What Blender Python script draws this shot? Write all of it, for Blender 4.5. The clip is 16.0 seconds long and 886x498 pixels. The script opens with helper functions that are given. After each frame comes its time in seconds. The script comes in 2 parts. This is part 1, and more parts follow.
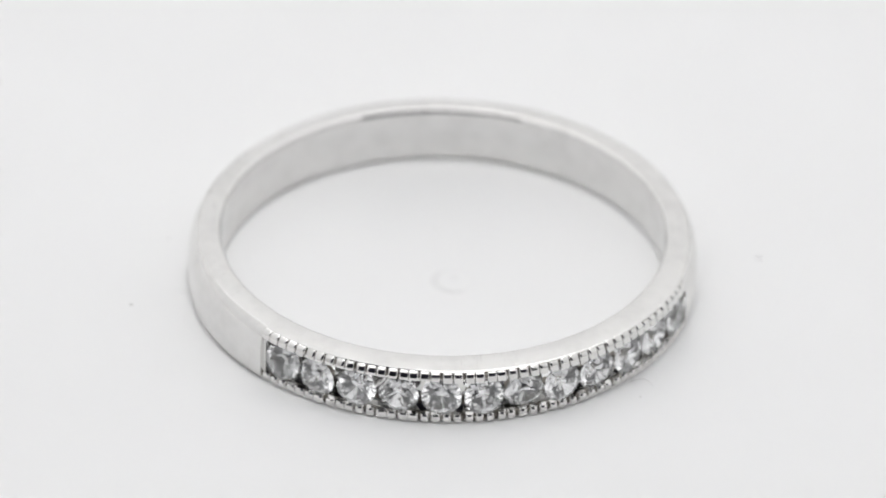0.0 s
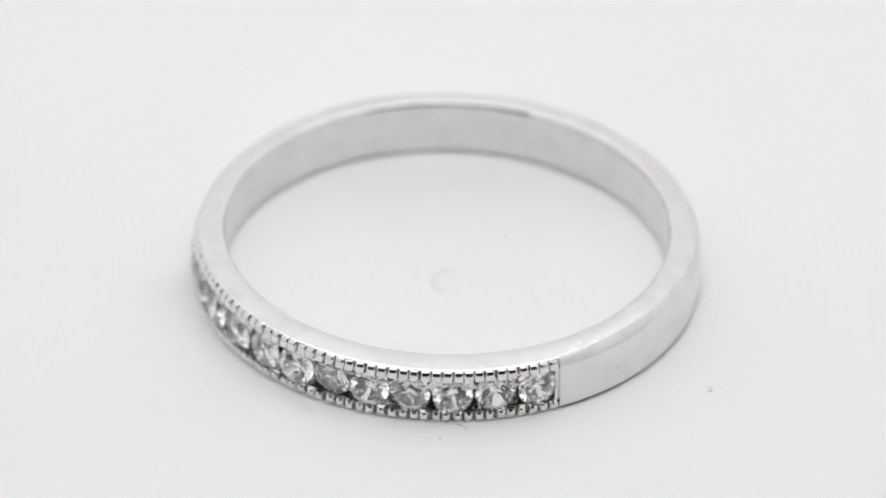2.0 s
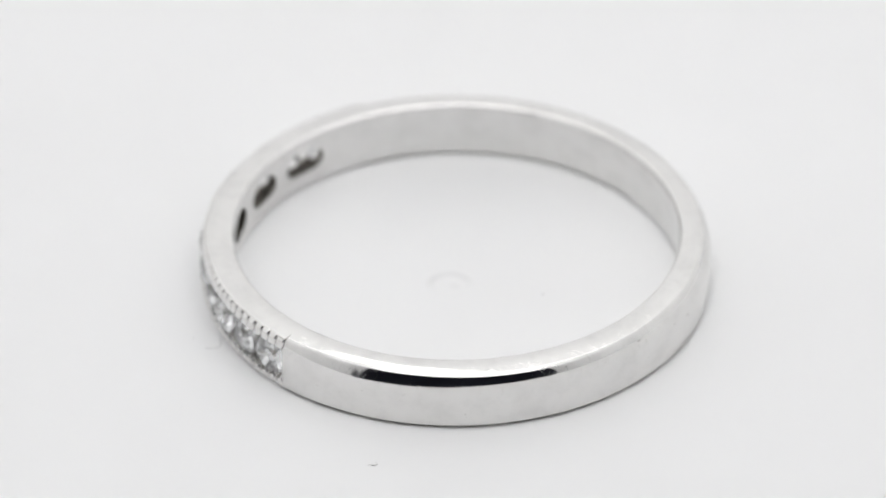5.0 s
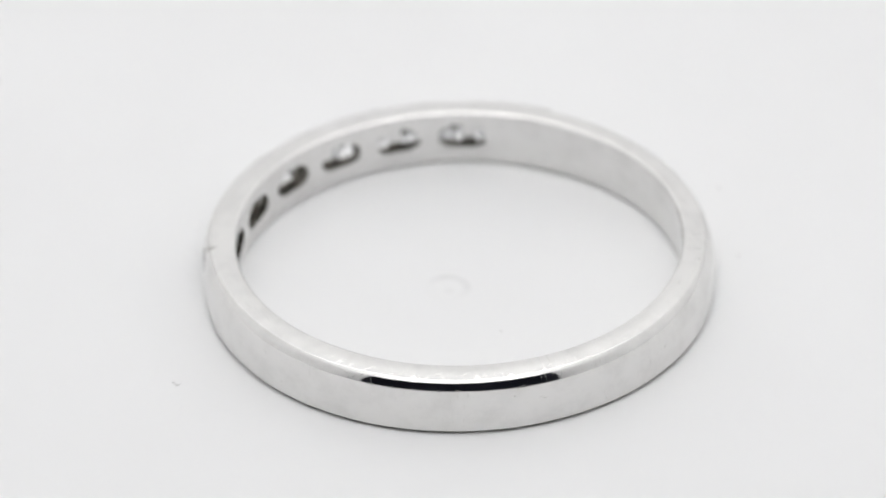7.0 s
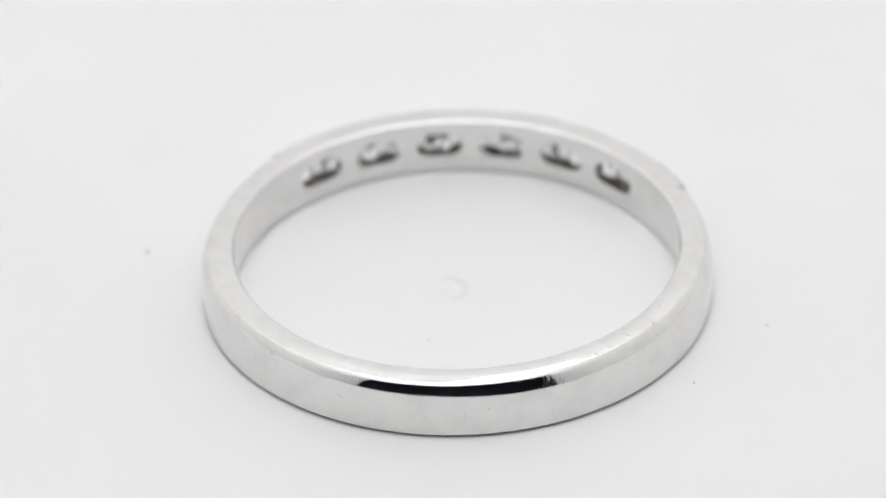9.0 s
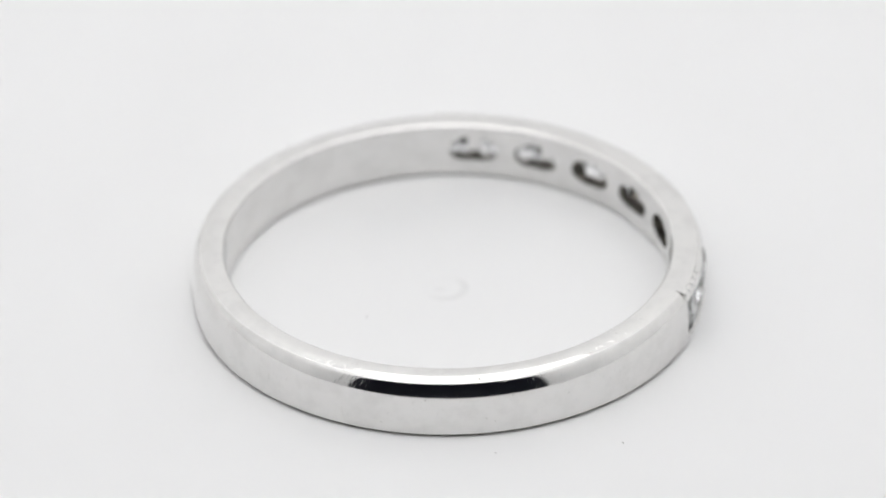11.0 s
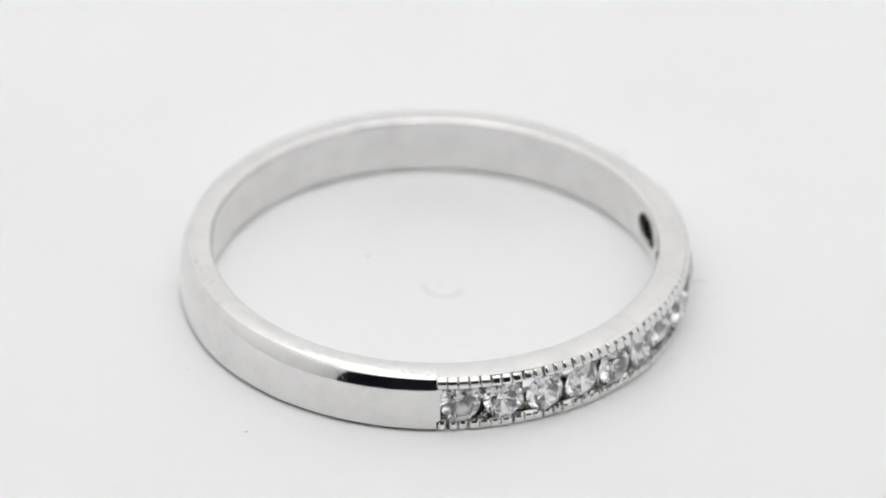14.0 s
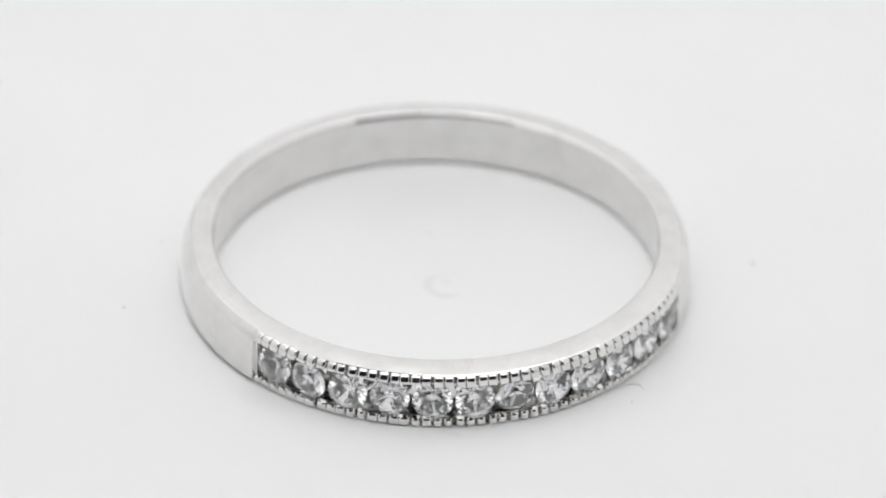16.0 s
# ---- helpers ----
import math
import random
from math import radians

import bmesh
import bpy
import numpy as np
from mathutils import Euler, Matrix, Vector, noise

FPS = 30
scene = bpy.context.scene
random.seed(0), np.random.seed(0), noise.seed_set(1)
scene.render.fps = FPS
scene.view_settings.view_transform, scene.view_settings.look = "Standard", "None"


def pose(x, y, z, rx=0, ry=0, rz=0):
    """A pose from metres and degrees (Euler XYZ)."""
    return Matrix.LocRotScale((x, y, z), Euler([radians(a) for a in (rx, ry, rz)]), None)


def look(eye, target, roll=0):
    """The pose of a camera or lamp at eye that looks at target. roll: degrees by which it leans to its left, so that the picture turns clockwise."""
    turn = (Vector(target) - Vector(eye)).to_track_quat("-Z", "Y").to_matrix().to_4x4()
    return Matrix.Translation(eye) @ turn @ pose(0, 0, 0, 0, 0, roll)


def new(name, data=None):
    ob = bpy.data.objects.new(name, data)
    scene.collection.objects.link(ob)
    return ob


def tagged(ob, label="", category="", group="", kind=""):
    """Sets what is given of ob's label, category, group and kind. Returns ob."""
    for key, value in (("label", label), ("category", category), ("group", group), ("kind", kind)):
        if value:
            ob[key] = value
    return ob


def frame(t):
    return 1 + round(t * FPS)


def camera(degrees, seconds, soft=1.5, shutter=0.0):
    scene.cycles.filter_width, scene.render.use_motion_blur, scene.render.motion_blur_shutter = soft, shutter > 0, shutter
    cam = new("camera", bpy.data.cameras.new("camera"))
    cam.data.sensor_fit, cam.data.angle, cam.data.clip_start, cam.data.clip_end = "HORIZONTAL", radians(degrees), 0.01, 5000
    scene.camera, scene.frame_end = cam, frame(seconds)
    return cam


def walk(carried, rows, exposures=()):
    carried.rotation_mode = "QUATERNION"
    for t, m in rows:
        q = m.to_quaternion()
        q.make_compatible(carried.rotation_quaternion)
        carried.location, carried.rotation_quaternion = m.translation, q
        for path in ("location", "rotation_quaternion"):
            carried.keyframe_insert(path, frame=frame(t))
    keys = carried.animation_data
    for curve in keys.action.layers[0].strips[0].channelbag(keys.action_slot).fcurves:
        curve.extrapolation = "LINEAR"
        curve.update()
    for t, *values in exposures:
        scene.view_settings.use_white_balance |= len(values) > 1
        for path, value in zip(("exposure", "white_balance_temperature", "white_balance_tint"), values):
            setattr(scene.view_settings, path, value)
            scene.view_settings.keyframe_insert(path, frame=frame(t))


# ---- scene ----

MM = 0.001

# ---- camera: a long lens on a stand, before the open front of a light tent ----
DIST, ELEV, FOCAL = 0.2405, 33.98, 11113.0
cam = camera(2 * math.degrees(math.atan(784 / FOCAL)), 16.0, soft=1.85)
cam.data.dof.use_dof = True
cam.data.dof.focus_distance = 0.2322
cam.data.dof.aperture_fstop = 46
EYE = (0, -DIST * math.cos(radians(ELEV)), DIST * math.sin(radians(ELEV)))
AIM = look(EYE, (0, 0, 0)) @ pose(0, 0, 0, 0, 0.0373, 0) @ pose(0, 0, 0, 0.3235, 0, 0)
STEP = math.degrees(1 / FOCAL)
# seconds, sway to the side and up and down
SWAY = [(0, 18, 0), (1, 12, 0), (2, 6, 0), (3, 1, 0), (4, -5, 0), (6.5, -9, 0), (7.2, -7, 0), (8, -4, 0), (9, 0, 0),
        (11.5, 8.5, 0.5), (12.2, 9, 1), (13, 9, 2.7), (14, 8, 4.3), (15, 6.5, 5.8), (15.5, 6, 6.5), (16, 5.5, 7)]
walk(cam, [(t, AIM @ pose(0, 0, 0, sy * STEP, sx * STEP, 0)) for t, sx, sy in SWAY], [(0, 0.0), (16, 0.0)])

# light that the polished metal and the stones throw on the table counts
scene.cycles.caustics_reflective = True
scene.cycles.caustics_refractive = True
scene.cycles.blur_glossy = 0.0
# light goes to and fro many times between the white walls
scene.cycles.max_bounces, scene.cycles.diffuse_bounces, scene.cycles.glossy_bounces = 20, 10, 10

# ---- light: a panel lamp in the tent's roof, a dark room outside ----
world = bpy.data.worlds.new("room_dark")
world.use_nodes = True
world.node_tree.nodes["Background"].inputs["Color"].default_value = (0.8, 0.85, 1.0, 1)
world.node_tree.nodes["Background"].inputs["Strength"].default_value = 0.05
scene.world = world
# the tent's fabric is lit through from outside: roof, sides, back and the flap over the opening
for name, size, watts, eye, at in (("roof_light", (0.32, 0.44), 0.399, (0, 0.035, 0.395), (0, 0.035, 0)),
                                   ("side_light", (0.44, 0.41), 0.0502, (-0.163, 0.035, 0.185), (0, 0.035, 0.185)),
                                   ("side_light", (0.44, 0.41), 0.0502, (0.163, 0.035, 0.185), (0, 0.035, 0.185)),
                                   ("front_light", (0.31, 0.20), 0.148, (0, -0.177, 0.288), (0, 0, 0.288)),
                                   ("back_light", (0.31, 0.40), 0.016, (0, 0.257, 0.19), (0, 0, 0.19))):
    lamp = bpy.data.lights.new(name, "AREA")
    lamp.shape, lamp.size, lamp.size_y, lamp.energy, lamp.color = "RECTANGLE", size[0], size[1], watts, (1.0, 0.998, 0.989)
    new(name, lamp).matrix_world = look(eye, at)


# ---- materials ----
def material(name):
    m = bpy.data.materials.new(name)
    m.use_nodes = True
    return m, m.node_tree, m.node_tree.nodes["Principled BSDF"]


def node(tree, kind, **inputs):
    n = tree.nodes.new(kind)
    for k, v in inputs.items():
        n.inputs[k.replace("_", " ")].default_value = v
    return n


def ramp(tree, source, stops):
    r = tree.nodes.new("ShaderNodeValToRGB")
    while len(r.color_ramp.elements) < len(stops):
        r.color_ramp.elements.new(0.5)
    for e, (at, c) in zip(r.color_ramp.elements, stops):
        e.position, e.color = at, (c, c, c, 1) if isinstance(c, float) else (*c, 1)
    tree.links.new(source, r.inputs["Fac"])
    return r


def plain(name, colour, rough, grain=400.0, spread=0.04, bump=0.0):
    m, t, b = material(name)
    co = t.nodes.new("ShaderNodeTexCoord")
    n1 = node(t, "ShaderNodeTexNoise", Scale=grain, Detail=4.0)
    n2 = node(t, "ShaderNodeTexNoise", Scale=grain / 12, Detail=2.0)
    mix = node(t, "ShaderNodeMath")
    mix.operation = "ADD"
    for n in (n1, n2):
        t.links.new(co.outputs["Object"], n.inputs["Vector"])
    t.links.new(n1.outputs["Fac"], mix.inputs[0])
    t.links.new(n2.outputs["Fac"], mix.inputs[1])
    half = node(t, "ShaderNodeMath")
    half.operation = "MULTIPLY"
    half.inputs[1].default_value = 0.5
    t.links.new(mix.outputs[0], half.inputs[0])
    lo, hi = [tuple(c * (1 + s * spread) for c in colour) for s in (-1, 1)]
    r = ramp(t, half.outputs[0], [(0.3, lo), (0.7, hi)])
    t.links.new(r.outputs["Color"], b.inputs["Base Color"])
    b.inputs["Roughness"].default_value = rough
    if bump:
        bp = node(t, "ShaderNodeBump", Strength=bump, Distance=0.0001)
        t.links.new(n1.outputs["Fac"], bp.inputs["Height"])
        t.links.new(bp.outputs["Normal"], b.inputs["Normal"])
    return m


def metal_material(name, rough, scratch, pits=True):
    m, t, b = material(name)
    b.inputs["Metallic"].default_value = 1.0
    co = t.nodes.new("ShaderNodeTexCoord")
    cloud = node(t, "ShaderNodeTexNoise", Scale=900.0, Detail=3.0)
    t.links.new(co.outputs["Object"], cloud.inputs["Vector"])
    r = ramp(t, cloud.outputs["Fac"], [(0.35, rough), (0.75, rough * 2.0)])
    t.links.new(r.outputs["Color"], b.inputs["Roughness"])
    # hairline scratches, along the band and across it
    heights = []
    for turn, scale in ((0.3, (500.0, 9000.0, 9000.0)), (1.2, (14000.0, 900.0, 2500.0))):
        mp = t.nodes.new("ShaderNodeMapping")
        mp.inputs["Rotation"].default_value = (turn * 0.4, turn * 0.3, turn)
        mp.inputs["Scale"].default_value = scale
        t.links.new(co.outputs["Object"], mp.inputs["Vector"])
        n = node(t, "ShaderNodeTexNoise", Scale=1.0, Detail=2.0)
        t.links.new(mp.outputs["Vector"], n.inputs["Vector"])
        heights.append(ramp(t, n.outputs["Fac"], [(0.62, 0.0), (0.74, 1.0)]))
    add = node(t, "ShaderNodeMath")
    add.operation = "ADD"
    t.links.new(heights[0].outputs["Color"], add.inputs[0])
    t.links.new(heights[1].outputs["Color"], add.inputs[1])
    wave = node(t, "ShaderNodeTexNoise", Scale=260.0, Detail=2.0)
    t.links.new(co.outputs["Object"], wave.inputs["Vector"])
    wavy = node(t, "ShaderNodeBump", Strength=scratch * 0.8, Distance=0.00004)
    t.links.new(wave.outputs["Fac"], wavy.inputs["Height"])
    bp = node(t, "ShaderNodeBump", Strength=scratch, Distance=0.00001)
    bp.invert = True
    t.links.new(add.outputs[0], bp.inputs["Height"])
    t.links.new(wavy.outputs["Normal"], bp.inputs["Normal"])
    t.links.new(bp.outputs["Normal"], b.inputs["Normal"])
    # small pits with oxide in them
    base = (0.778, 0.770, 0.758)
    if pits:
        bend = node(t, "ShaderNodeTexNoise", Scale=5000.0, Detail=1.0)
        t.links.new(co.outputs["Object"], bend.inputs["Vector"])
        push = node(t, "ShaderNodeVectorMath")
        push.operation = "MULTIPLY_ADD"
        push.inputs[1].default_value = (0.00025, 0.00025, 0.0001)
        t.links.new(bend.outputs["Color"], push.inputs[0])
        t.links.new(co.outputs["Object"], push.inputs[2])
        v = node(t, "ShaderNodeTexVoronoi", Scale=560.0)
        t.links.new(push.outputs["Vector"], v.inputs["Vector"])
        spot = ramp(t, v.outputs["Distance"], [(0.008, (0.6, 0.59, 0.59)), (0.03, (1.0, 1.0, 1.0))])
        mp = t.nodes.new("ShaderNodeMapping")
        mp.inputs["Scale"].default_value = (900.0, 900.0, 1100.0)
        t.links.new(co.outputs["Object"], mp.inputs["Vector"])
        film = node(t, "ShaderNodeTexNoise", Scale=1.0, Detail=4.0, Roughness=0.65)
        t.links.new(mp.outputs["Vector"], film.inputs["Vector"])
        worn = ramp(t, film.outputs["Fac"], [(0.3, tuple(c * 0.91 for c in base)), (0.55, base), (0.8, tuple(c * 1.02 for c in base))])
        mx = node(t, "ShaderNodeMix")
        mx.data_type, mx.blend_type = "RGBA", "MULTIPLY"
        mx.inputs["Factor"].default_value = 1.0
        t.links.new(worn.outputs["Color"], mx.inputs["A"])
        t.links.new(spot.outputs["Color"], mx.inputs["B"])
        where = node(t, "ShaderNodeTexNoise", Scale=420.0, Detail=1.0)
        t.links.new(co.outputs["Object"], where.inputs["Vector"])
        some = ramp(t, where.outputs["Fac"], [(0.52, 0.0), (0.62, 1.0)])
        mask = node(t, "ShaderNodeMath")
        mask.operation = "MULTIPLY"
        t.links.new(heights[1].outputs["Color"], mask.inputs[0])
        t.links.new(some.outputs["Color"], mask.inputs[1])
        lines = node(t, "ShaderNodeMix")
        lines.data_type, lines.blend_type = "RGBA", "MULTIPLY"
        t.links.new(mask.outputs[0], lines.inputs["Factor"])
        t.links.new(mx.outputs["Result"], lines.inputs["A"])
        lines.inputs["B"].default_value = (0.87, 0.86, 0.855, 1)
        t.links.new(lines.outputs["Result"], b.inputs["Base Color"])
    else:
        b.inputs["Base Color"].default_value = (*base, 1)
    return m


METAL = metal_material("polished_white_metal", 0.045, 0.16)
METAL_FINE = metal_material("white_metal_beading", 0.06, 0.12, False)

# seat tarnish; its dark tone also stands for shade at the band's standing edge
TARNISH_SHADE, tree, bsdf = material("tarnished_seat_and_contact_shade")
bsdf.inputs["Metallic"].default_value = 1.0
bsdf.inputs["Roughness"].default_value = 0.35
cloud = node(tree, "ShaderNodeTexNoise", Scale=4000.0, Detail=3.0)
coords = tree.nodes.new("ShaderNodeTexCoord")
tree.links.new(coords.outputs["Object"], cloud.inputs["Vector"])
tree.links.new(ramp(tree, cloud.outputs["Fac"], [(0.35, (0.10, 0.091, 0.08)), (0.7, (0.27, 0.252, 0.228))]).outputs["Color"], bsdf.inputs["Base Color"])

GEM, tree, bsdf = material("clear_gemstone")
bsdf.inputs["Base Color"].default_value = (0.85, 0.855, 0.866, 1)
bsdf.inputs["Transmission Weight"].default_value = 1.0
bsdf.inputs["Roughness"].default_value = 0.012
bsdf.inputs["IOR"].default_value = 2.15

# a film of soap and dust on the facets
GEM_DULL, tree, bsdf = material("filmed_gemstone")
bsdf.inputs["Base Color"].default_value = (0.74, 0.745, 0.755, 1)
bsdf.inputs["Transmission Weight"].default_value = 0.96
bsdf.inputs["IOR"].default_value = 1.9
cloud = node(tree, "ShaderNodeTexNoise", Scale=1500.0, Detail=3.0)
coords = tree.nodes.new("ShaderNodeTexCoord")
tree.links.new(coords.outputs["Object"], cloud.inputs["Vector"])
tree.links.new(ramp(tree, cloud.outputs["Fac"], [(0.35, 0.04), (0.7, 0.12)]).outputs["Color"], bsdf.inputs["Roughness"])

NICK = metal_material("scratched_bare_metal", 0.3, 0.3, False)
NICK.node_tree.nodes["Principled BSDF"].inputs["Base Color"].default_value = (0.45, 0.44, 0.43, 1)

FIBRE = plain("grey_lint", (0.33, 0.32, 0.32), 0.8, 3000.0, 0.2)
GRIT = plain("grey_grit", (0.42, 0.41, 0.40), 0.7, 5000.0, 0.3)
FABRIC = plain("white_tent_fabric", (0.86, 0.86, 0.862), 0.9, 900.0, 0.02, 0.1)
DARK = plain("dark_room_paint", (0.09, 0.09, 0.115), 0.8, 6.0, 0.15)


def table_material():
    """White acrylic with a faint crescent scuff near its middle."""
    m, t, b = material("white_turntable_acrylic")
    co = t.nodes.new("ShaderNodeTexCoord")
    n1 = node(t, "ShaderNodeTexNoise", Scale=260.0, Detail=3.0)
    n2 = node(t, "ShaderNodeTexNoise", Scale=60.0, Detail=2.0)
    for n in (n1, n2):
        t.links.new(co.outputs["Object"], n.inputs["Vector"])
    a = ramp(t, n2.outputs["Fac"], [(0.3, (0.74, 0.74, 0.7445)), (0.7, (0.757, 0.758, 0.763))])
    # distance from the scuff's circle
    sub = node(t, "ShaderNodeVectorMath")
    sub.operation = "SUBTRACT"
    sub.inputs[1].default_value = SCUFF_AT
    t.links.new(co.outputs["Object"], sub.inputs[0])
    ln = node(t, "ShaderNodeVectorMath")
    ln.operation = "LENGTH"
    t.links.new(sub.outputs["Vector"], ln.inputs[0])
    ring = node(t, "ShaderNodeMath")
    ring.operation = "SUBTRACT"
    ring.inputs[1].default_value = SCUFF_R
    t.links.new(ln.outputs["Value"], ring.inputs[0])
    ab = node(t, "ShaderNodeMath")
    ab.operation = "ABSOLUTE"
    t.links.new(ring.outputs[0], ab.inputs[0])
    sc = node(t, "ShaderNodeMath")
    sc.operation = "MULTIPLY"
    sc.inputs[1].default_value = 1000.0
    t.links.new(ab.outputs[0], sc.inputs[0])
    band = ramp(t, sc.outputs[0], [(0.02, 1.0), (0.26, 0.0)])
    # only the side away from SCUFF_OPEN
    dt = node(t, "ShaderNodeVectorMath")
    dt.operation = "DOT_PRODUCT"
    dt.inputs[1].default_value = SCUFF_DIR
    t.links.new(sub.outputs["Vector"], dt.inputs[0])
    sc2 = node(t, "ShaderNodeMath")
    sc2.operation = "MULTIPLY_ADD"
    sc2.inputs[1].default_value = 1000.0
    sc2.inputs[2].default_value = 0.5
    t.links.new(dt.outputs["Value"], sc2.inputs[0])
    side = ramp(t, sc2.outputs[0], [(0.25, 0.12), (0.95, 1.0)])
    mul = node(t, "ShaderNodeMath")
    mul.operation = "MULTIPLY"
    t.links.new(band.outputs["Color"], mul.inputs[0])
    t.links.new(side.outputs["Color"], mul.inputs[1])
    # a soft blot inside the crescent
    off = node(t, "ShaderNodeVectorMath")
    off.operation = "SUBTRACT"
    off.inputs[1].default_value = BLOT_AT
    t.links.new(co.outputs["Object"], off.inputs[0])
    far = node(t, "ShaderNodeVectorMath")
    far.operation = "LENGTH"
    t.links.new(off.outputs["Vector"], far.inputs[0])
    mm = node(t, "ShaderNodeMath")
    mm.operation = "MULTIPLY"
    mm.inputs[1].default_value = 1000.0
    t.links.new(far.outputs["Value"], mm.inputs[0])
    blot = ramp(t, mm.outputs[0], [(0.04, 0.75), (0.3, 0.0)])
    both = node(t, "ShaderNodeMath")
    both.operation = "MAXIMUM"
    t.links.new(mul.outputs[0], both.inputs[0])
    t.links.new(blot.outputs["Color"], both.inputs[1])
    rough = ramp(t, n1.outputs["Fac"], [(0.3, 0.2), (0.6, 1.0)])
    mul2 = node(t, "ShaderNodeMath")
    mul2.operation = "MULTIPLY"
    t.links.new(both.outputs[0], mul2.inputs[0])
    t.links.new(rough.outputs["Color"], mul2.inputs[1])
    mul3 = node(t, "ShaderNodeMath")
    mul3.operation = "MULTIPLY"
    mul3.inputs[1].default_value = 0.28
    t.links.new(mul2.outputs[0], mul3.inputs[0])
    mix = node(t, "ShaderNodeMix")
    mix.data_type = "RGBA"
    t.links.new(mul3.outputs[0], mix.inputs["Factor"])
    t.links.new(a.outputs["Color"], mix.inputs["A"])
    mix.inputs["B"].default_value = (0.45, 0.45, 0.45, 1)
    t.links.new(mix.outputs["Result"], b.inputs["Base Color"])
    b.inputs["Roughness"].default_value = 0.6
    b.inputs["Specular IOR Level"].default_value = 0.25
    # the scuff is a low raised crescent
    relief = node(t, "ShaderNodeBump", Strength=0.35, Distance=0.00008)
    t.links.new(mul2.outputs[0], relief.inputs["Height"])
    t.links.new(relief.outputs["Normal"], b.inputs["Normal"])
    return m


SCUFF_AT, SCUFF_R, SCUFF_DIR = (-0.0001, 0.00028, 0.0), 0.00075, (-0.92, -0.4, 0)
BLOT_AT = (-0.0001, 0.0005, 0.0)
ACRYLIC = table_material()


# ---- building helpers ----
def part(name, bm, mat, parent=None, label="", smooth=35):
    me = bpy.data.meshes.new(name)
    bmesh.ops.recalc_face_normals(bm, faces=bm.faces)
    bm.to_mesh(me)
    bm.free()
    me.materials.append(mat)
    if smooth:
        me.polygons.foreach_set("use_smooth", [True] * len(me.polygons))
        me.set_sharp_from_angle(angle=radians(smooth))
    ob = new(name, me)
    ob.parent = parent
    if label:
        tagged(ob, label)
    return ob


def polar(r, a, z):
    return Vector((r * math.cos(radians(a)), r * math.sin(radians(a)), z)) * MM


def sweep(profile, a0, a1, n, wobble=0.0):
    """A closed profile of (r, z) in mm swept round the z axis from a0 to a1 degrees, with end caps."""
    bm = bmesh.new()
    rows = []
    for i in range(n + 1):
        a = a0 + (a1 - a0) * i / n
        prof = profile(a) if callable(profile) else profile
        # knocks along the upper outer edge
        knock = 0.07 * max(0.0, noise.noise((a * 0.9, 3.1, 0)) - 0.3) if wobble else 0.0
        row = []
        for r, z in prof:
            d = knock * max(0.0, 1 - math.hypot(r - 9.5, z - H) / 0.16)
            row.append(bm.verts.new(polar(r + wobble * noise.noise((a * 0.05, z, r)) - d, a, z - d)))
        rows.append(row)
    k = len(rows[0])
    for p, q in zip(rows, rows[1:]):
        for j in range(k):
            bm.faces.new((p[j], p[(j + 1) % k], q[(j + 1) % k], q[j]))
    bm.faces.new(rows[0])
    bm.faces.new(rows[-1])
    return bm


def slab(x0, x1, y0, y1, z0, z1, bevel=0.0):
    bm = bmesh.new()
    bmesh.ops.create_cube(bm, size=1)
    for v in bm.verts:
        v.co = ((x0 + x1) / 2 + v.co.x * (x1 - x0), (y0 + y1) / 2 + v.co.y * (y1 - y0), (z0 + z1) / 2 + v.co.z * (z1 - z0))
    if bevel:
        bmesh.ops.bevel(bm, geom=bm.edges[:], offset=bevel, segments=2, affect="EDGES")
    return bm


# ---- the light tent and the dark wall behind the camera ----
HALF, FRONT, BACK, TOP, LOW = 0.165, -0.19, 0.26, 0.40, -0.0125
for name, size, mat, label in (
        ("floor", (-HALF, HALF, FRONT, BACK, LOW - 0.01, LOW), FABRIC, "plain white fabric floor of the light tent"),
        ("wall_left", (-HALF - 0.01, -HALF, FRONT, BACK + 0.01, LOW - 0.01, TOP), FABRIC, "plain white fabric side of the light tent"),
        ("wall_right", (HALF, HALF + 0.01, FRONT, BACK + 0.01, LOW - 0.01, TOP), FABRIC, "plain white fabric side of the light tent"),
        ("wall_back", (-HALF, HALF, BACK, BACK + 0.01, LOW - 0.01, TOP), FABRIC, "plain white fabric back of the light tent"),
        ("wall_front", (-HALF, HALF, FRONT, FRONT + 0.01, 0.18, TOP), FABRIC, "plain white fabric flap over the tent's opening"),
        ("ceiling", (-HALF - 0.01, HALF + 0.01, FRONT, BACK + 0.01, TOP, TOP + 0.01), FABRIC, "plain white fabric roof of the light tent"),
        ("wall_room", (-0.6, 0.6, -0.62, -0.60, -0.3, 0.6), DARK, "unlit dark room wall behind the camera")):
    tagged(part(name, slab(*size), mat, smooth=0), label, "wall" if "wall" in name else name, kind="structure")


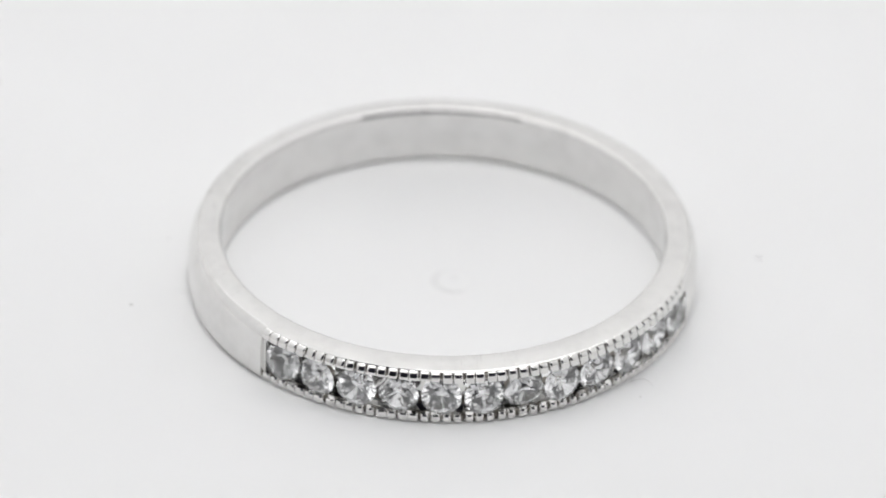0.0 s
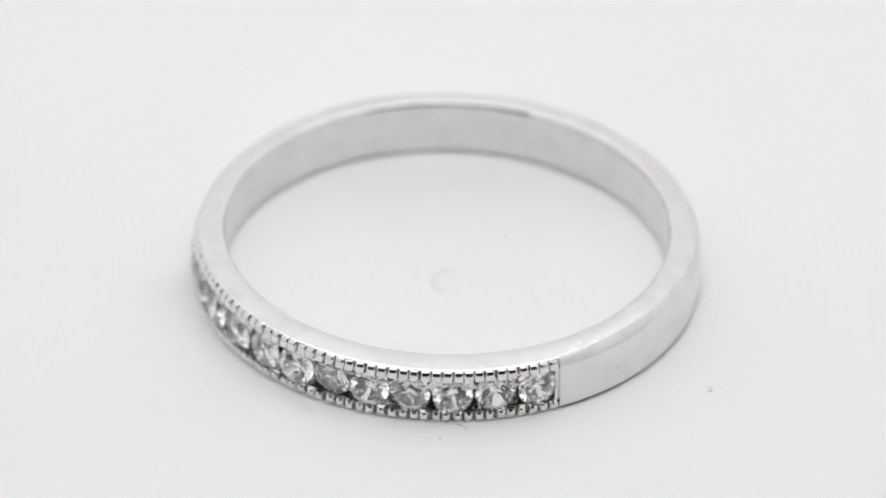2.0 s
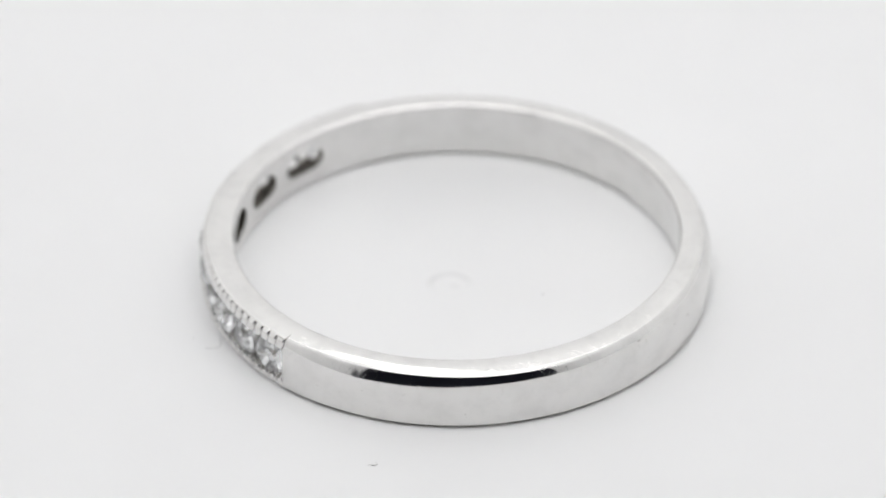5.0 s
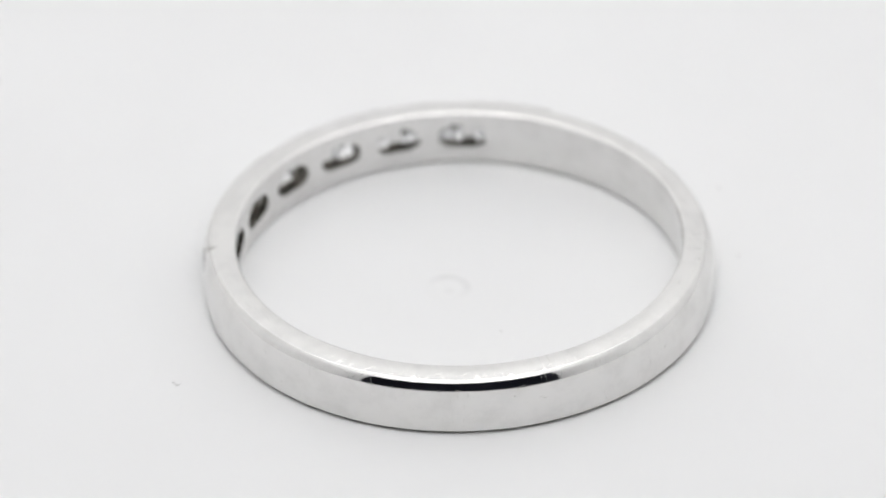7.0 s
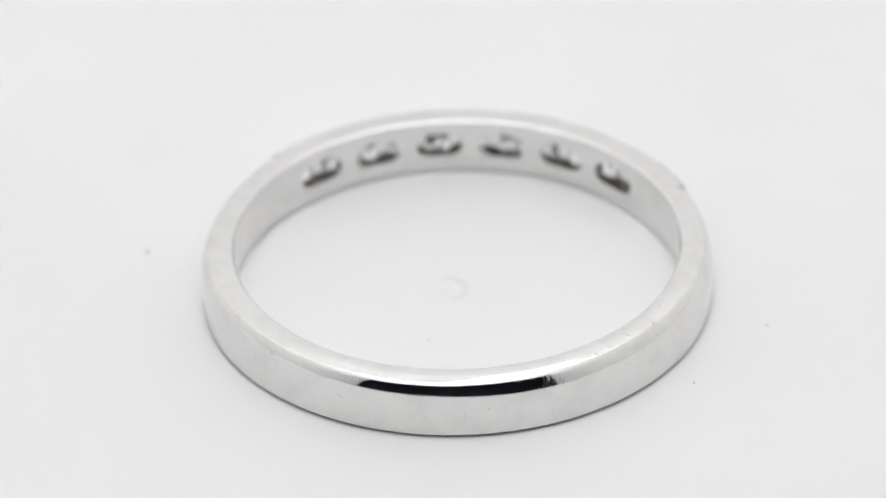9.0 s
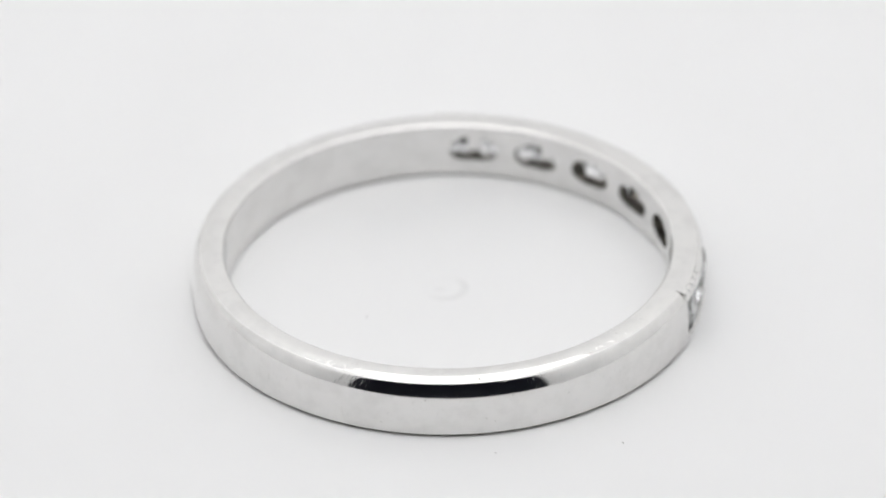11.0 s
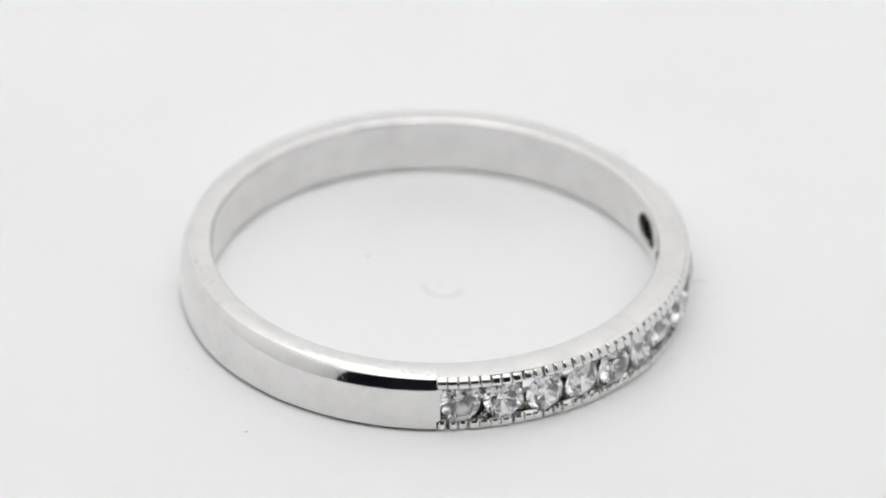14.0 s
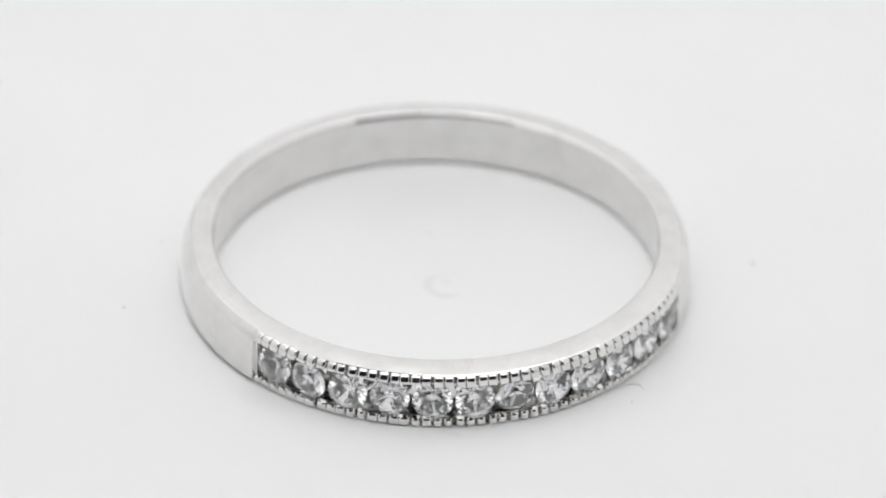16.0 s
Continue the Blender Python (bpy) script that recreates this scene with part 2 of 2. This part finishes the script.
# ---- turntable ----
def turntable():
    top = new("turntable")
    tagged(top, "matte white round turntable with a faint crescent scuff", "turntable")
    prof = [(0.01, 0.0), (20, 0.0), (60, 0.0), (139, 0.0), (140, -0.3), (140.3, -1.0), (140, -1.6), (139, -2.0), (0.01, -2.0)]
    bm = bmesh.new()
    n, rows = 128, []
    for i in range(n):
        rows.append([bm.verts.new(polar(r, 360 * i / n, z)) for r, z in prof])
    for i in range(n):
        p, q = rows[i], rows[(i + 1) % n]
        for j in range(len(prof) - 1):
            bm.faces.new((p[j], p[j + 1], q[j + 1], q[j]))
    bm.faces.new([r[0] for r in rows])
    bm.faces.new([r[-1] for r in rows])
    part("disc", bm, ACRYLIC, top)
    bm = bmesh.new()
    rows = [[bm.verts.new(polar(r, 360 * i / n, z)) for r, z in ((135, -2.0), (138, -2.0), (138, -8.5), (135, -8.5))] for i in range(n)]
    for i in range(n):
        p, q = rows[i], rows[(i + 1) % n]
        for j in range(4):
            bm.faces.new((p[j], p[(j + 1) % 4], q[(j + 1) % 4], q[j]))
    part("skirt", bm, FABRIC, top)
    return top


# ---- the ring ----
R_IN, R_OUT, H = 8.5, 9.745, 2.345
A0, A1 = 225.8, 340.8          # the channel of stones
STONES, BEADS = 12, 47
RAIL_LO, RAIL_HI, BEAD_LO = 0.415, 1.82, 1.92


CROWN = ((0, 15, 30, 68, 85, 110, 125, 150, 190, 215, 226, 341, 350, 360), (1.3, 1.15, 0.9, 0.82, 0.98, 1.05, 1.25, 1.35, 1.45, 1.25, 1.05, 0.8, 1.1, 1.3))


def crown(a):
    """How far the upper outer edge is rounded: it was polished unevenly round the band."""
    return float(np.interp(a % 360, *CROWN))


def face(k, low=0.23, chamfer=0.12, drop=0.0):
    """The outer face from its upper edge down: points of (r, z), by the slope of the surface. k: how wide the rounding is; drop: how far the top slopes down to it."""
    turns = [(0.08 * radians(35) / 5, 90 - 35 * (i + 0.5) / 5) for i in range(5)]
    turns += [(chamfer / 4, 55 - 12 * (i + 0.5) / 4) for i in range(4)]
    turns += [(0.12 * radians(5) / 2, 43 - 5 * (i + 0.5) / 2) for i in range(2)]
    turns += [(0.44 * k / 12, 38 - 25 * (i + 0.5) / 12) for i in range(12)]
    turns += [(0.75 / 10, 13 * (1 - (i + 0.5) / 10) ** 2) for i in range(10)]
    pts = [(0.0, H - drop)]
    for ds, n in turns:
        r, z = pts[-1]
        pts.append((r + ds * math.sin(radians(n)), z - ds * math.cos(radians(n))))
    shift = R_OUT - pts[-1][0]
    pts = [(r + shift, z) for r, z in pts]
    # down to the round lower edge
    z0 = pts[-1][1]
    bow = 0.02
    pts += [(R_OUT - bow * (i / 6) ** 2, z0 + (low - z0) * i / 6) for i in range(1, 6)]
    pts += [(R_OUT - bow - low + low * math.cos(radians(d)), low - low * math.sin(radians(d))) for d in range(6, 91, 7)]
    return pts


RIM, RIM_ROUND = face(0.3, drop=0.065), face(0.55, drop=0.065)


def outer(z, rim=RIM):
    """The radius of the beaded rim at a height."""
    for (r0, z0), (r1, z1) in zip(rim, rim[1:]):
        if z1 <= z <= z0 and z0 > z1:
            return r0 + (r1 - r0) * (z0 - z) / (z0 - z1)
    return rim[0][0]


def inner_edge(w=0.0):
    """The inner wall from its lower to its upper rounded edge. w: how wide the worn slope at the upper edge is."""
    pts = [(R_IN + 0.26 * (1 - math.cos(radians(d))), 0.26 * (1 - math.sin(radians(d)))) for d in (90, 72, 54, 36, 18, 0)]
    pts += [(R_IN, z) for z in (0.6, 1.2, 1.8)]
    turns = [(0.012, 5), (0.012, 11)]
    turns += [((0.03 + 0.13 * w) / 5, 15 + 23 * (i + 0.5) / 5) for i in range(5)]
    turns += [((0.14 - 0.05 * w) / 6, 38 + 52 * (i + 0.5) / 6) for i in range(6)]
    curve = [(R_IN, 0.0)]
    for ds, n in turns:
        r, z = curve[-1]
        curve.append((r + ds * math.sin(radians(n)), z + ds * math.cos(radians(n))))
    return pts + [(r, z + H - curve[-1][1]) for r, z in curve]


def inner_wear(a):
    """The slope inside the upper edge is widest across from the stones."""
    wide = math.exp(-(((a - 115 + 180) % 360 - 180) / 55) ** 2)
    return max(-0.1, wide + 0.35 * noise.noise((a * 0.16, 7.3, 0)) * (0.3 + wide))


def band_profile(angle):
    pts = inner_edge(inner_wear(angle)) + [(8.9, H), (9.15, H - 0.004)]
    return pts + face(crown(angle), chamfer=0.10, drop=0.075) + [(8.9, 0.0)]


def rail_profile(z0, z1, upper, keep=0.0, dent=0.0):
    """A rail beside the stones: the band's rim, cut back to seat the beads, its topmost edge kept whole."""
    edge = z1 - 0.07 if upper else z1
    rise = edge if upper else H
    zs = [z0 + (edge - z0) * (i / 24) ** 0.6 for i in range(25)]
    front = []
    for z in zs:
        cut = 0.03 * (1 - keep) + 0.004 * keep + 0.11 * max(0.0, min(1.0, (rise - z - 0.045 * keep) / (0.12 - 0.07 * keep)))
        front.append((min(outer(z) - cut, 9.54 if rise - z > 0.13 else 99.0), z))
    if upper:
        return [(9.43, z0), (9.41, z0 + 0.22), (8.80, z0 + 0.22), (8.80, z0), (R_IN, z0)] + inner_edge(dent)[9:] + [(8.9, z1), (9.15, z1 - 0.004), (front[-1][0] - 0.03, edge + 0.003)] + front[::-1]
    return [(R_IN, z1), (8.80, z1), (8.80, z1 - 0.28), (9.40, z1 - 0.28), (9.43, z1)] + front[::-1] + [(8.9, 0.0)] + inner_edge()[:6]


def stone_mesh(radius):
    """A round brilliant, its table facing +x, girdle in the plane x = 0."""
    bm = bmesh.new()

    def circle(r, x, n, turn=0.0):
        return [bm.verts.new((x * radius * MM, r * radius * MM * math.cos(2 * math.pi * (i + turn) / n), r * radius * MM * math.sin(2 * math.pi * (i + turn) / n)))
                for i in range(n)]
    table, star = circle(0.57, 0.30, 8), circle(0.80, 0.165, 8, 0.5)
    g1, g2 = circle(1.0, 0.02, 16), circle(1.0, -0.02, 16)
    pav, culet = circle(0.28, -0.66, 8), bm.verts.new((-0.86 * radius * MM, 0, 0))
    bm.faces.new(table)
    for i in range(8):
        j = (i + 1) % 8
        a, b, c, d = 2 * i, 2 * i + 1, (2 * i + 2) % 16, (2 * i + 3) % 16
        bm.faces.new((table[i], star[i], table[j]))
        bm.faces.new((star[i], g1[a], g1[b]))
        bm.faces.new((star[i], g1[b], g1[c]))
        bm.faces.new((table[j], star[i], g1[c], star[j]))
        bm.faces.new((g1[a], g2[a], g2[b], g1[b]))
        bm.faces.new((g1[b], g2[b], g2[c], g1[c]))
        bm.faces.new((g2[a], pav[i], g2[b]))
        bm.faces.new((g2[b], pav[i], pav[j]))
        bm.faces.new((g2[b], pav[j], g2[c]))
        bm.faces.new((pav[i], culet, pav[j]))
    bmesh.ops.recalc_face_normals(bm, faces=bm.faces)
    me = bpy.data.meshes.new("gemstone")
    bm.to_mesh(me)
    bm.free()
    me.materials.append(GEM)
    return me


def bead_mesh(z0, z1, wide, groove, power, bulge=0.0, rim=RIM, soften=0.03):
    """A bead cut from the rim: it follows the band's face and falls away to both sides, facing +x, at R_OUT from its origin's axis."""
    bm = bmesh.new()
    n, m, rows = 8, 7, []
    for k in range(m + 1):
        z = z0 + (z1 - z0) * k / m
        e = abs(2 * k / m - 1)
        row = []
        for i in range(n + 1):
            v = 2 * i / n - 1
            v = math.copysign(abs(v) ** 0.7, v)
            r = outer(z, rim) + bulge * (1 - e * e) - groove * abs(v) ** power - soften * e ** 8
            row.append(bm.verts.new(((r - R_OUT) * MM, v * wide / 2 * (1 - 4 * soften * e ** 4) * MM, z * MM)))
        rows.append([bm.verts.new(((-0.25) * MM, row[0].co.y, z * MM))] + row + [bm.verts.new(((-0.25) * MM, row[-1].co.y, z * MM))])
    for p, q in zip(rows, rows[1:]):
        for i in range(len(p) - 1):
            bm.faces.new((p[i], p[i + 1], q[i + 1], q[i]))
    bm.faces.new(rows[0])
    bm.faces.new(rows[-1])
    bmesh.ops.recalc_face_normals(bm, faces=bm.faces)
    me = bpy.data.meshes.new("bead")
    bm.to_mesh(me)
    bm.free()
    me.materials.append(METAL_FINE)
    me.polygons.foreach_set("use_smooth", [True] * len(me.polygons))
    me.set_sharp_from_angle(angle=radians(50))
    return me


# how each stone sits: slip along the channel and dip of its face in degrees, depth in mm, yaw in degrees
SET = ((0.3, 0.11, -9, 3), (0.5, 0.0, 2, -4), (0.7, -0.01, -3, 2), (0.8, 0.0, 3, 1), (0.9, 0.01, -2, -3), (0.8, -0.01, -4, 4),
       (0.4, 0.03, 15, -2), (0.1, 0.0, -5, 3), (-0.2, 0.01, 3, -4), (-0.2, 0.0, -2, 3), (-0.2, 0.01, 4, -3), (0.0, 0.0, -3, 2))
SLOT_MID, SLOT_STEP, SLOT_HALF, SLOT_Z, SLOT_H, SLOTS = 289.0, 16.7, 6.0, 1.25, 0.47, 6


def pier(a0, a1, left, right, z0, z1, r0=8.5, r1=8.80, rows=13):
    """The wall between two slots; left and right say which sides are rounded by a slot."""
    bm = bmesh.new()
    grid = []
    cut = math.degrees(SLOT_H / r0)
    for k in range(rows):
        z = z0 + (z1 - z0) * k / (rows - 1)
        d = min(1.0, abs(z - SLOT_Z) / SLOT_H)
        gain = cut * (1 - math.sqrt(1 - d * d))
        lo, hi = a0 - gain * left, a1 + gain * right
        m = max(3, int((a1 - a0) / 1.0) + 3)
        grid.append([[bm.verts.new(polar(r, lo + (hi - lo) * i / m, z)) for i in range(m + 1)] for r in (r0, r1)])
    for g, h in zip(grid, grid[1:]):
        for s in range(2):
            for i in range(len(g[s]) - 1):
                bm.faces.new((g[s][i], g[s][i + 1], h[s][i + 1], h[s][i]))
        for e in (0, -1):
            bm.faces.new((g[0][e], g[1][e], h[1][e], h[0][e]))
    for g in (grid[0], grid[-1]):
        for i in range(len(g[0]) - 1):
            bm.faces.new((g[0][i], g[0][i + 1], g[1][i + 1], g[1][i]))
    return bm


def finger_ring():
    top = new("finger_ring")
    tagged(top, "polished white metal half eternity ring with channel-set clear stones", "ring")
    band = part("band", sweep(band_profile, A1, A0 + 360, 480, 0.006), METAL, top, smooth=32)
    # contact shade painted in: the edge on which it stands takes the dark metal
    band.data.materials.append(TARNISH_SHADE)
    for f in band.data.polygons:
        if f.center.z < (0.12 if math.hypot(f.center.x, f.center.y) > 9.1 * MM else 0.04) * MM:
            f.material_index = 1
    hi = part("rail", sweep(lambda a: rail_profile(RAIL_HI, H, True, max(0.0, min(1.0, (a - A0 - 38) / 8)), inner_wear(a)), A0, A1, 160), METAL, top, "rim of the band with a beaded edge", 32)
    lo = part("rail", sweep(rail_profile(0.0, RAIL_LO, False), A0, A1, 110), METAL, top, "rim of the band with a beaded edge", 32)
    # the seats of stones and beads were never polished
    for rail in (hi, lo):
        rail.data.materials.append(TARNISH_SHADE)
        for f in rail.data.polygons:
            lip = RAIL_HI + 0.02 < f.center.z / MM < BEAD_LO and math.hypot(f.center.x, f.center.y) > 9.5 * MM
            if not lip and math.hypot(f.center.x, f.center.y) > 9.1 * MM and 0.03 * MM < f.center.z < (H - 0.11) * MM:
                f.material_index = 1
    z_lo = SLOT_Z - SLOT_H
    walls = [part("inner_wall", sweep([(8.5, RAIL_LO), (8.5, z_lo), (8.8, z_lo), (8.8, RAIL_LO)], A0, A1, 110), METAL, top)]
    edges = [A0]
    for i in range(SLOTS):
        c = SLOT_MID + (i - (SLOTS - 1) / 2) * SLOT_STEP
        edges += [c - SLOT_HALF - 0.9 * (i == 0), c + SLOT_HALF + 0.9 * (i == SLOTS - 1)]
    edges.append(A1)
    for i in range(0, len(edges), 2):
        walls.append(part("pier", pier(edges[i], edges[i + 1], i > 0, i + 2 < len(edges), z_lo, RAIL_HI), METAL, top))
    # inside the slots the metal is dull
    for wall in walls:
        wall.data.materials.append(TARNISH_SHADE)
        for f in wall.data.polygons:
            if 8.53 * MM < math.hypot(f.center.x, f.center.y) < 8.78 * MM:
                f.material_index = 1
    # stones, each turned a little its own way
    rng = random.Random(4)
    gem = stone_mesh(0.77)
    dull = gem.copy()
    dull.materials[0] = GEM_DULL
    step = (A1 - A0 - 10.0) / (STONES - 1)
    for i in range(STONES):
        ob = new("gemstone", gem)
        ob.parent = top
        slip, sink, dip, yaw = SET[i]
        a = A0 + 5.0 + i * step + slip
        ob.matrix_local = Matrix.Translation(polar(9.565 - sink, a, 1.16)) @ pose(0, 0, 0, rng.uniform(0, 45), dip + rng.uniform(-2, 2), a + yaw)
        if i == 0:
            ob.data = dull
            tagged(ob, "clear stone dulled by a grey film")
    # the bars between the stones' seats
    for i in range(STONES - 1):
        c = A0 + 5.0 + (i + 0.5) * step
        part("seat_bar", sweep([(8.86, z_lo), (8.86, RAIL_HI), (8.92, RAIL_HI), (8.92, z_lo)], c - 1.7, c + 1.7, 4), METAL_FINE, top, "dull bar between the seats of two stones")
    # beads along both rails; those of the lower rail are worn together for a stretch
    pitch = radians((A1 - A0) / BEADS) * 9.6
    up = bead_mesh(BEAD_LO, H - 0.07, pitch * 0.965, 0.08, 12, soften=0.008)
    up_round = bead_mesh(BEAD_LO, H - 0.07, pitch * 0.965, 0.10, 9, rim=RIM_ROUND, soften=0.012)
    up_tall = bead_mesh(BEAD_LO - 0.07, H - 0.072, pitch * 0.945, 0.10, 10, soften=0.006)
    low = bead_mesh(0.02, RAIL_LO + 0.01, pitch * 0.90, 0.14, 3.8, 0.022)
    low_worn = bead_mesh(0.02, RAIL_LO + 0.01, pitch * 0.97, 0.10, 4.5, 0.016)
    for i in range(BEADS):
        a = A0 + (A1 - A0) * (i + 0.5) / BEADS
        for rail, me in ((hi, up_round if 5 <= i <= 16 else up_tall if i > 17 else up), (lo, low)):
            ob = new("bead", me)
            ob.parent = rail
            worn = rail is lo and 3 <= i <= 17 and i not in (10, 11, 16)
            if worn:
                ob.data = low_worn
            s = (1, rng.uniform(0.95, 1.08) if worn else rng.uniform(*((0.95, 1.02) if rail is hi else (0.88, 1.02))), 1)
            ob.matrix_local = Matrix.LocRotScale(polar(R_OUT + rng.uniform(-0.012, 0.012), a + rng.uniform(-0.18, 0.18), 0), Euler((radians(rng.uniform(-3, 3)) if rail is lo else 0.0, 0, radians(a + rng.uniform(-2, 2) * (4 if worn else 1)))), s)
    for rows, flat in ((FACE_NICKS, False), (TOP_NICKS, True)):
        for row in rows:
            nick(top, *row, flat)
    for a, turn in ((A0, 1), (A1, -1)):
        part("end_lip", sweep([(8.8, RAIL_LO), (8.8, RAIL_HI), (9.62, RAIL_HI), (9.62, RAIL_LO)], min(a, a + turn * 0.9), max(a, a + turn * 0.9), 3), METAL_FINE, top)
    return top


def nick(top, a, at, long, wide, tilt, flat):
    """A small scratch on the band at an angle: on its face at a height, or on the flat top at a radius; long and wide in mm, tilted in degrees."""
    bm = bmesh.new()
    rim = face(crown(a), chamfer=0.10, drop=0.075)
    up, down, n = [], [], 6
    for i in range(n + 1):
        u = 2 * i / n - 1
        for side in (-1, 1) if 0 < i < n else (0,):
            w = side * wide / 2 * (1 - u * u) * (0.7 + 0.3 * math.sin(5 * i + a))
            du = long / 2 * u * math.cos(radians(tilt)) - w * math.sin(radians(tilt))
            dv = long / 2 * u * math.sin(radians(tilt)) + w * math.cos(radians(tilt)) + 0.012 * math.sin(3 * u + a)
            turn = a + math.degrees(du / R_OUT)
            for ring_of, lift in ((up, 0.003), (down, -0.02)):
                p = polar(at + dv, turn, H - 0.07 * max(0.0, at + dv - 9.15) / 0.22 + lift) if flat else polar(outer(at + dv, rim) + lift, turn, at + dv)
                ring_of.append((bm.verts.new(p), side))
    for ring_of in (up, down):
        edge = [v for v, side in ring_of if side >= 0][:-1] + [v for v, side in ring_of[::-1] if side <= 0][:-1]
        bm.faces.new(edge)
        ring_of[:] = [(v, 0) for v in edge]
    for i in range(len(up)):
        j = (i + 1) % len(up)
        bm.faces.new((up[i][0], up[j][0], down[j][0], down[i][0]))
    return part("nick", bm, NICK, top, "tiny dull scratch in the polish", 0)


# angle, height on the face or radius on the top, length, width, tilt
FACE_NICKS = ((85.5, 1.36, 0.17, 0.035, 20), (86.5, 1.30, 0.20, 0.04, -8), (79.7, 1.57, 0.12, 0.03, -35), (101.7, 0.40, 0.06, 0.05, 0),
              (119.6, 1.27, 0.13, 0.025, 60), (168.0, 0.65, 0.08, 0.045, 15), (152.7, 1.64, 0.12, 0.045, -12), (144.6, 0.98, 0.06, 0.03, 30),
              (67.4, 1.95, 0.26, 0.07, -6), (100.8, 0.72, 0.08, 0.04, 0), (33.9, 1.90, 0.18, 0.03, 40), (350.5, 0.94, 0.09, 0.04, 0),
              (356.0, 0.95, 0.08, 0.04, 50), (1.5, 1.31, 0.07, 0.05, 0), (10.3, 1.14, 0.08, 0.03, 10), (342.2, 1.62, 0.05, 0.06, 90))
TOP_NICKS = ((94.0, 8.96, 0.10, 0.025, 50), (135.6, 8.93, 0.09, 0.05, 20), (156.6, 9.02, 0.40, 0.022, 62), (150.4, 9.12, 0.24, 0.022, 68),
             (146.5, 9.22, 0.22, 0.022, 60), (165.0, 9.30, 0.10, 0.025, 30), (202.3, 8.93, 0.08, 0.03, 40), (211.0, 8.95, 0.20, 0.022, 85))


def lint(name, points, thick, label):
    """A fibre lying on the turntable: a tapered tube through points in mm."""
    bm = bmesh.new()
    rows = []
    for i, p in enumerate(points):
        p = Vector(p)
        q = Vector(points[min(i + 1, len(points) - 1)]) - Vector(points[max(i - 1, 0)])
        side = Vector((-q.y, q.x, 0)).normalized()
        t = thick * (1 - 0.6 * abs(2 * i / (len(points) - 1) - 1))
        rows.append([bm.verts.new((p + side * t * math.cos(k * math.pi / 3) + Vector((0, 0, t * math.sin(k * math.pi / 3)))) * MM) for k in range(6)])
    for p, q in zip(rows, rows[1:]):
        for k in range(6):
            bm.faces.new((p[k], p[(k + 1) % 6], q[(k + 1) % 6], q[k]))
    bm.faces.new(rows[0])
    bm.faces.new(rows[-1])
    return tagged(part(name, bm, FIBRE), label, "fibre")


def grit(name, at, size, label, seed):
    """A crumb of dust lying on the turntable, uneven, at a place in mm."""
    bm = bmesh.new()
    bmesh.ops.create_icosphere(bm, subdivisions=2, radius=1.0)
    for v in bm.verts:
        k = 1 + 0.35 * noise.noise(v.co * 1.7 + Vector((seed, 0, 0)))
        v.co = Vector((v.co.x * size[0], v.co.y * size[1], max(0.0, v.co.z * 0.6 + 0.4) * size[2])) * k * MM
    ob = tagged(part(name, bm, GRIT), label, "dust", group="dust on the turntable")
    return ob, (at[0], at[1], 0)


table = turntable()
ring = finger_ring()
hair = lint("fibre", [(-0.50, -0.21, 0.03), (-0.29, -0.08, 0.03), (-0.12, 0.01, 0.03), (0.08, 0.07, 0.03), (0.24, 0.04, 0.03), (0.36, -0.06, 0.03), (0.44, -0.20, 0.03), (0.47, -0.36, 0.03)],
            0.010, "thin curved dark fibre lying beside the ring")
curl = lint("fibre", [(-0.16, 0.02, 0.03), (-0.06, 0.12, 0.04), (0.06, 0.10, 0.05), (0.10, -0.02, 0.04), (0.02, -0.10, 0.03), (0.12, -0.16, 0.03)],
            0.014, "tiny curled grey fibre lying on the white turntable")
DUST = [grit("dust_speck", at, size, label, k) for k, (at, size, label) in enumerate((
    ((6.84, -7.37), (0.03, 0.026, 0.03), "tiny dark dust speck on the turntable beside the ring"),
    ((-12.4, -1.77), (0.07, 0.03, 0.03), "tiny long dark dust speck on the white turntable"),
    ((-11.17, 2.8), (0.045, 0.025, 0.03), "tiny grey dust speck on the white turntable"),
    ((-0.83, 3.8), (0.045, 0.035, 0.03), "tiny grey dust speck inside the ring")))]

# ---- what moves: the turntable wobbles a little as it turns, and carries the ring ----
TURN = -360 / 15.981
LEAN = pose(0, 0, 0, -0.181, 1.133, 0)
CARRIED = [(table, (0, 0, 0)), (ring, (-0.5794, 0.3384, 0)), (hair, (6.82, -6.28, 0)), (curl, (11.63, 2.1, 0))] + DUST


def motions():
    for thing, at in CARRIED:
        walk(thing, [(k * 0.25, pose(0, 0, 0, 0, 0, TURN * k * 0.25) @ LEAN @ Matrix.Translation(Vector(at) * MM)) for k in range(65)])


motions()
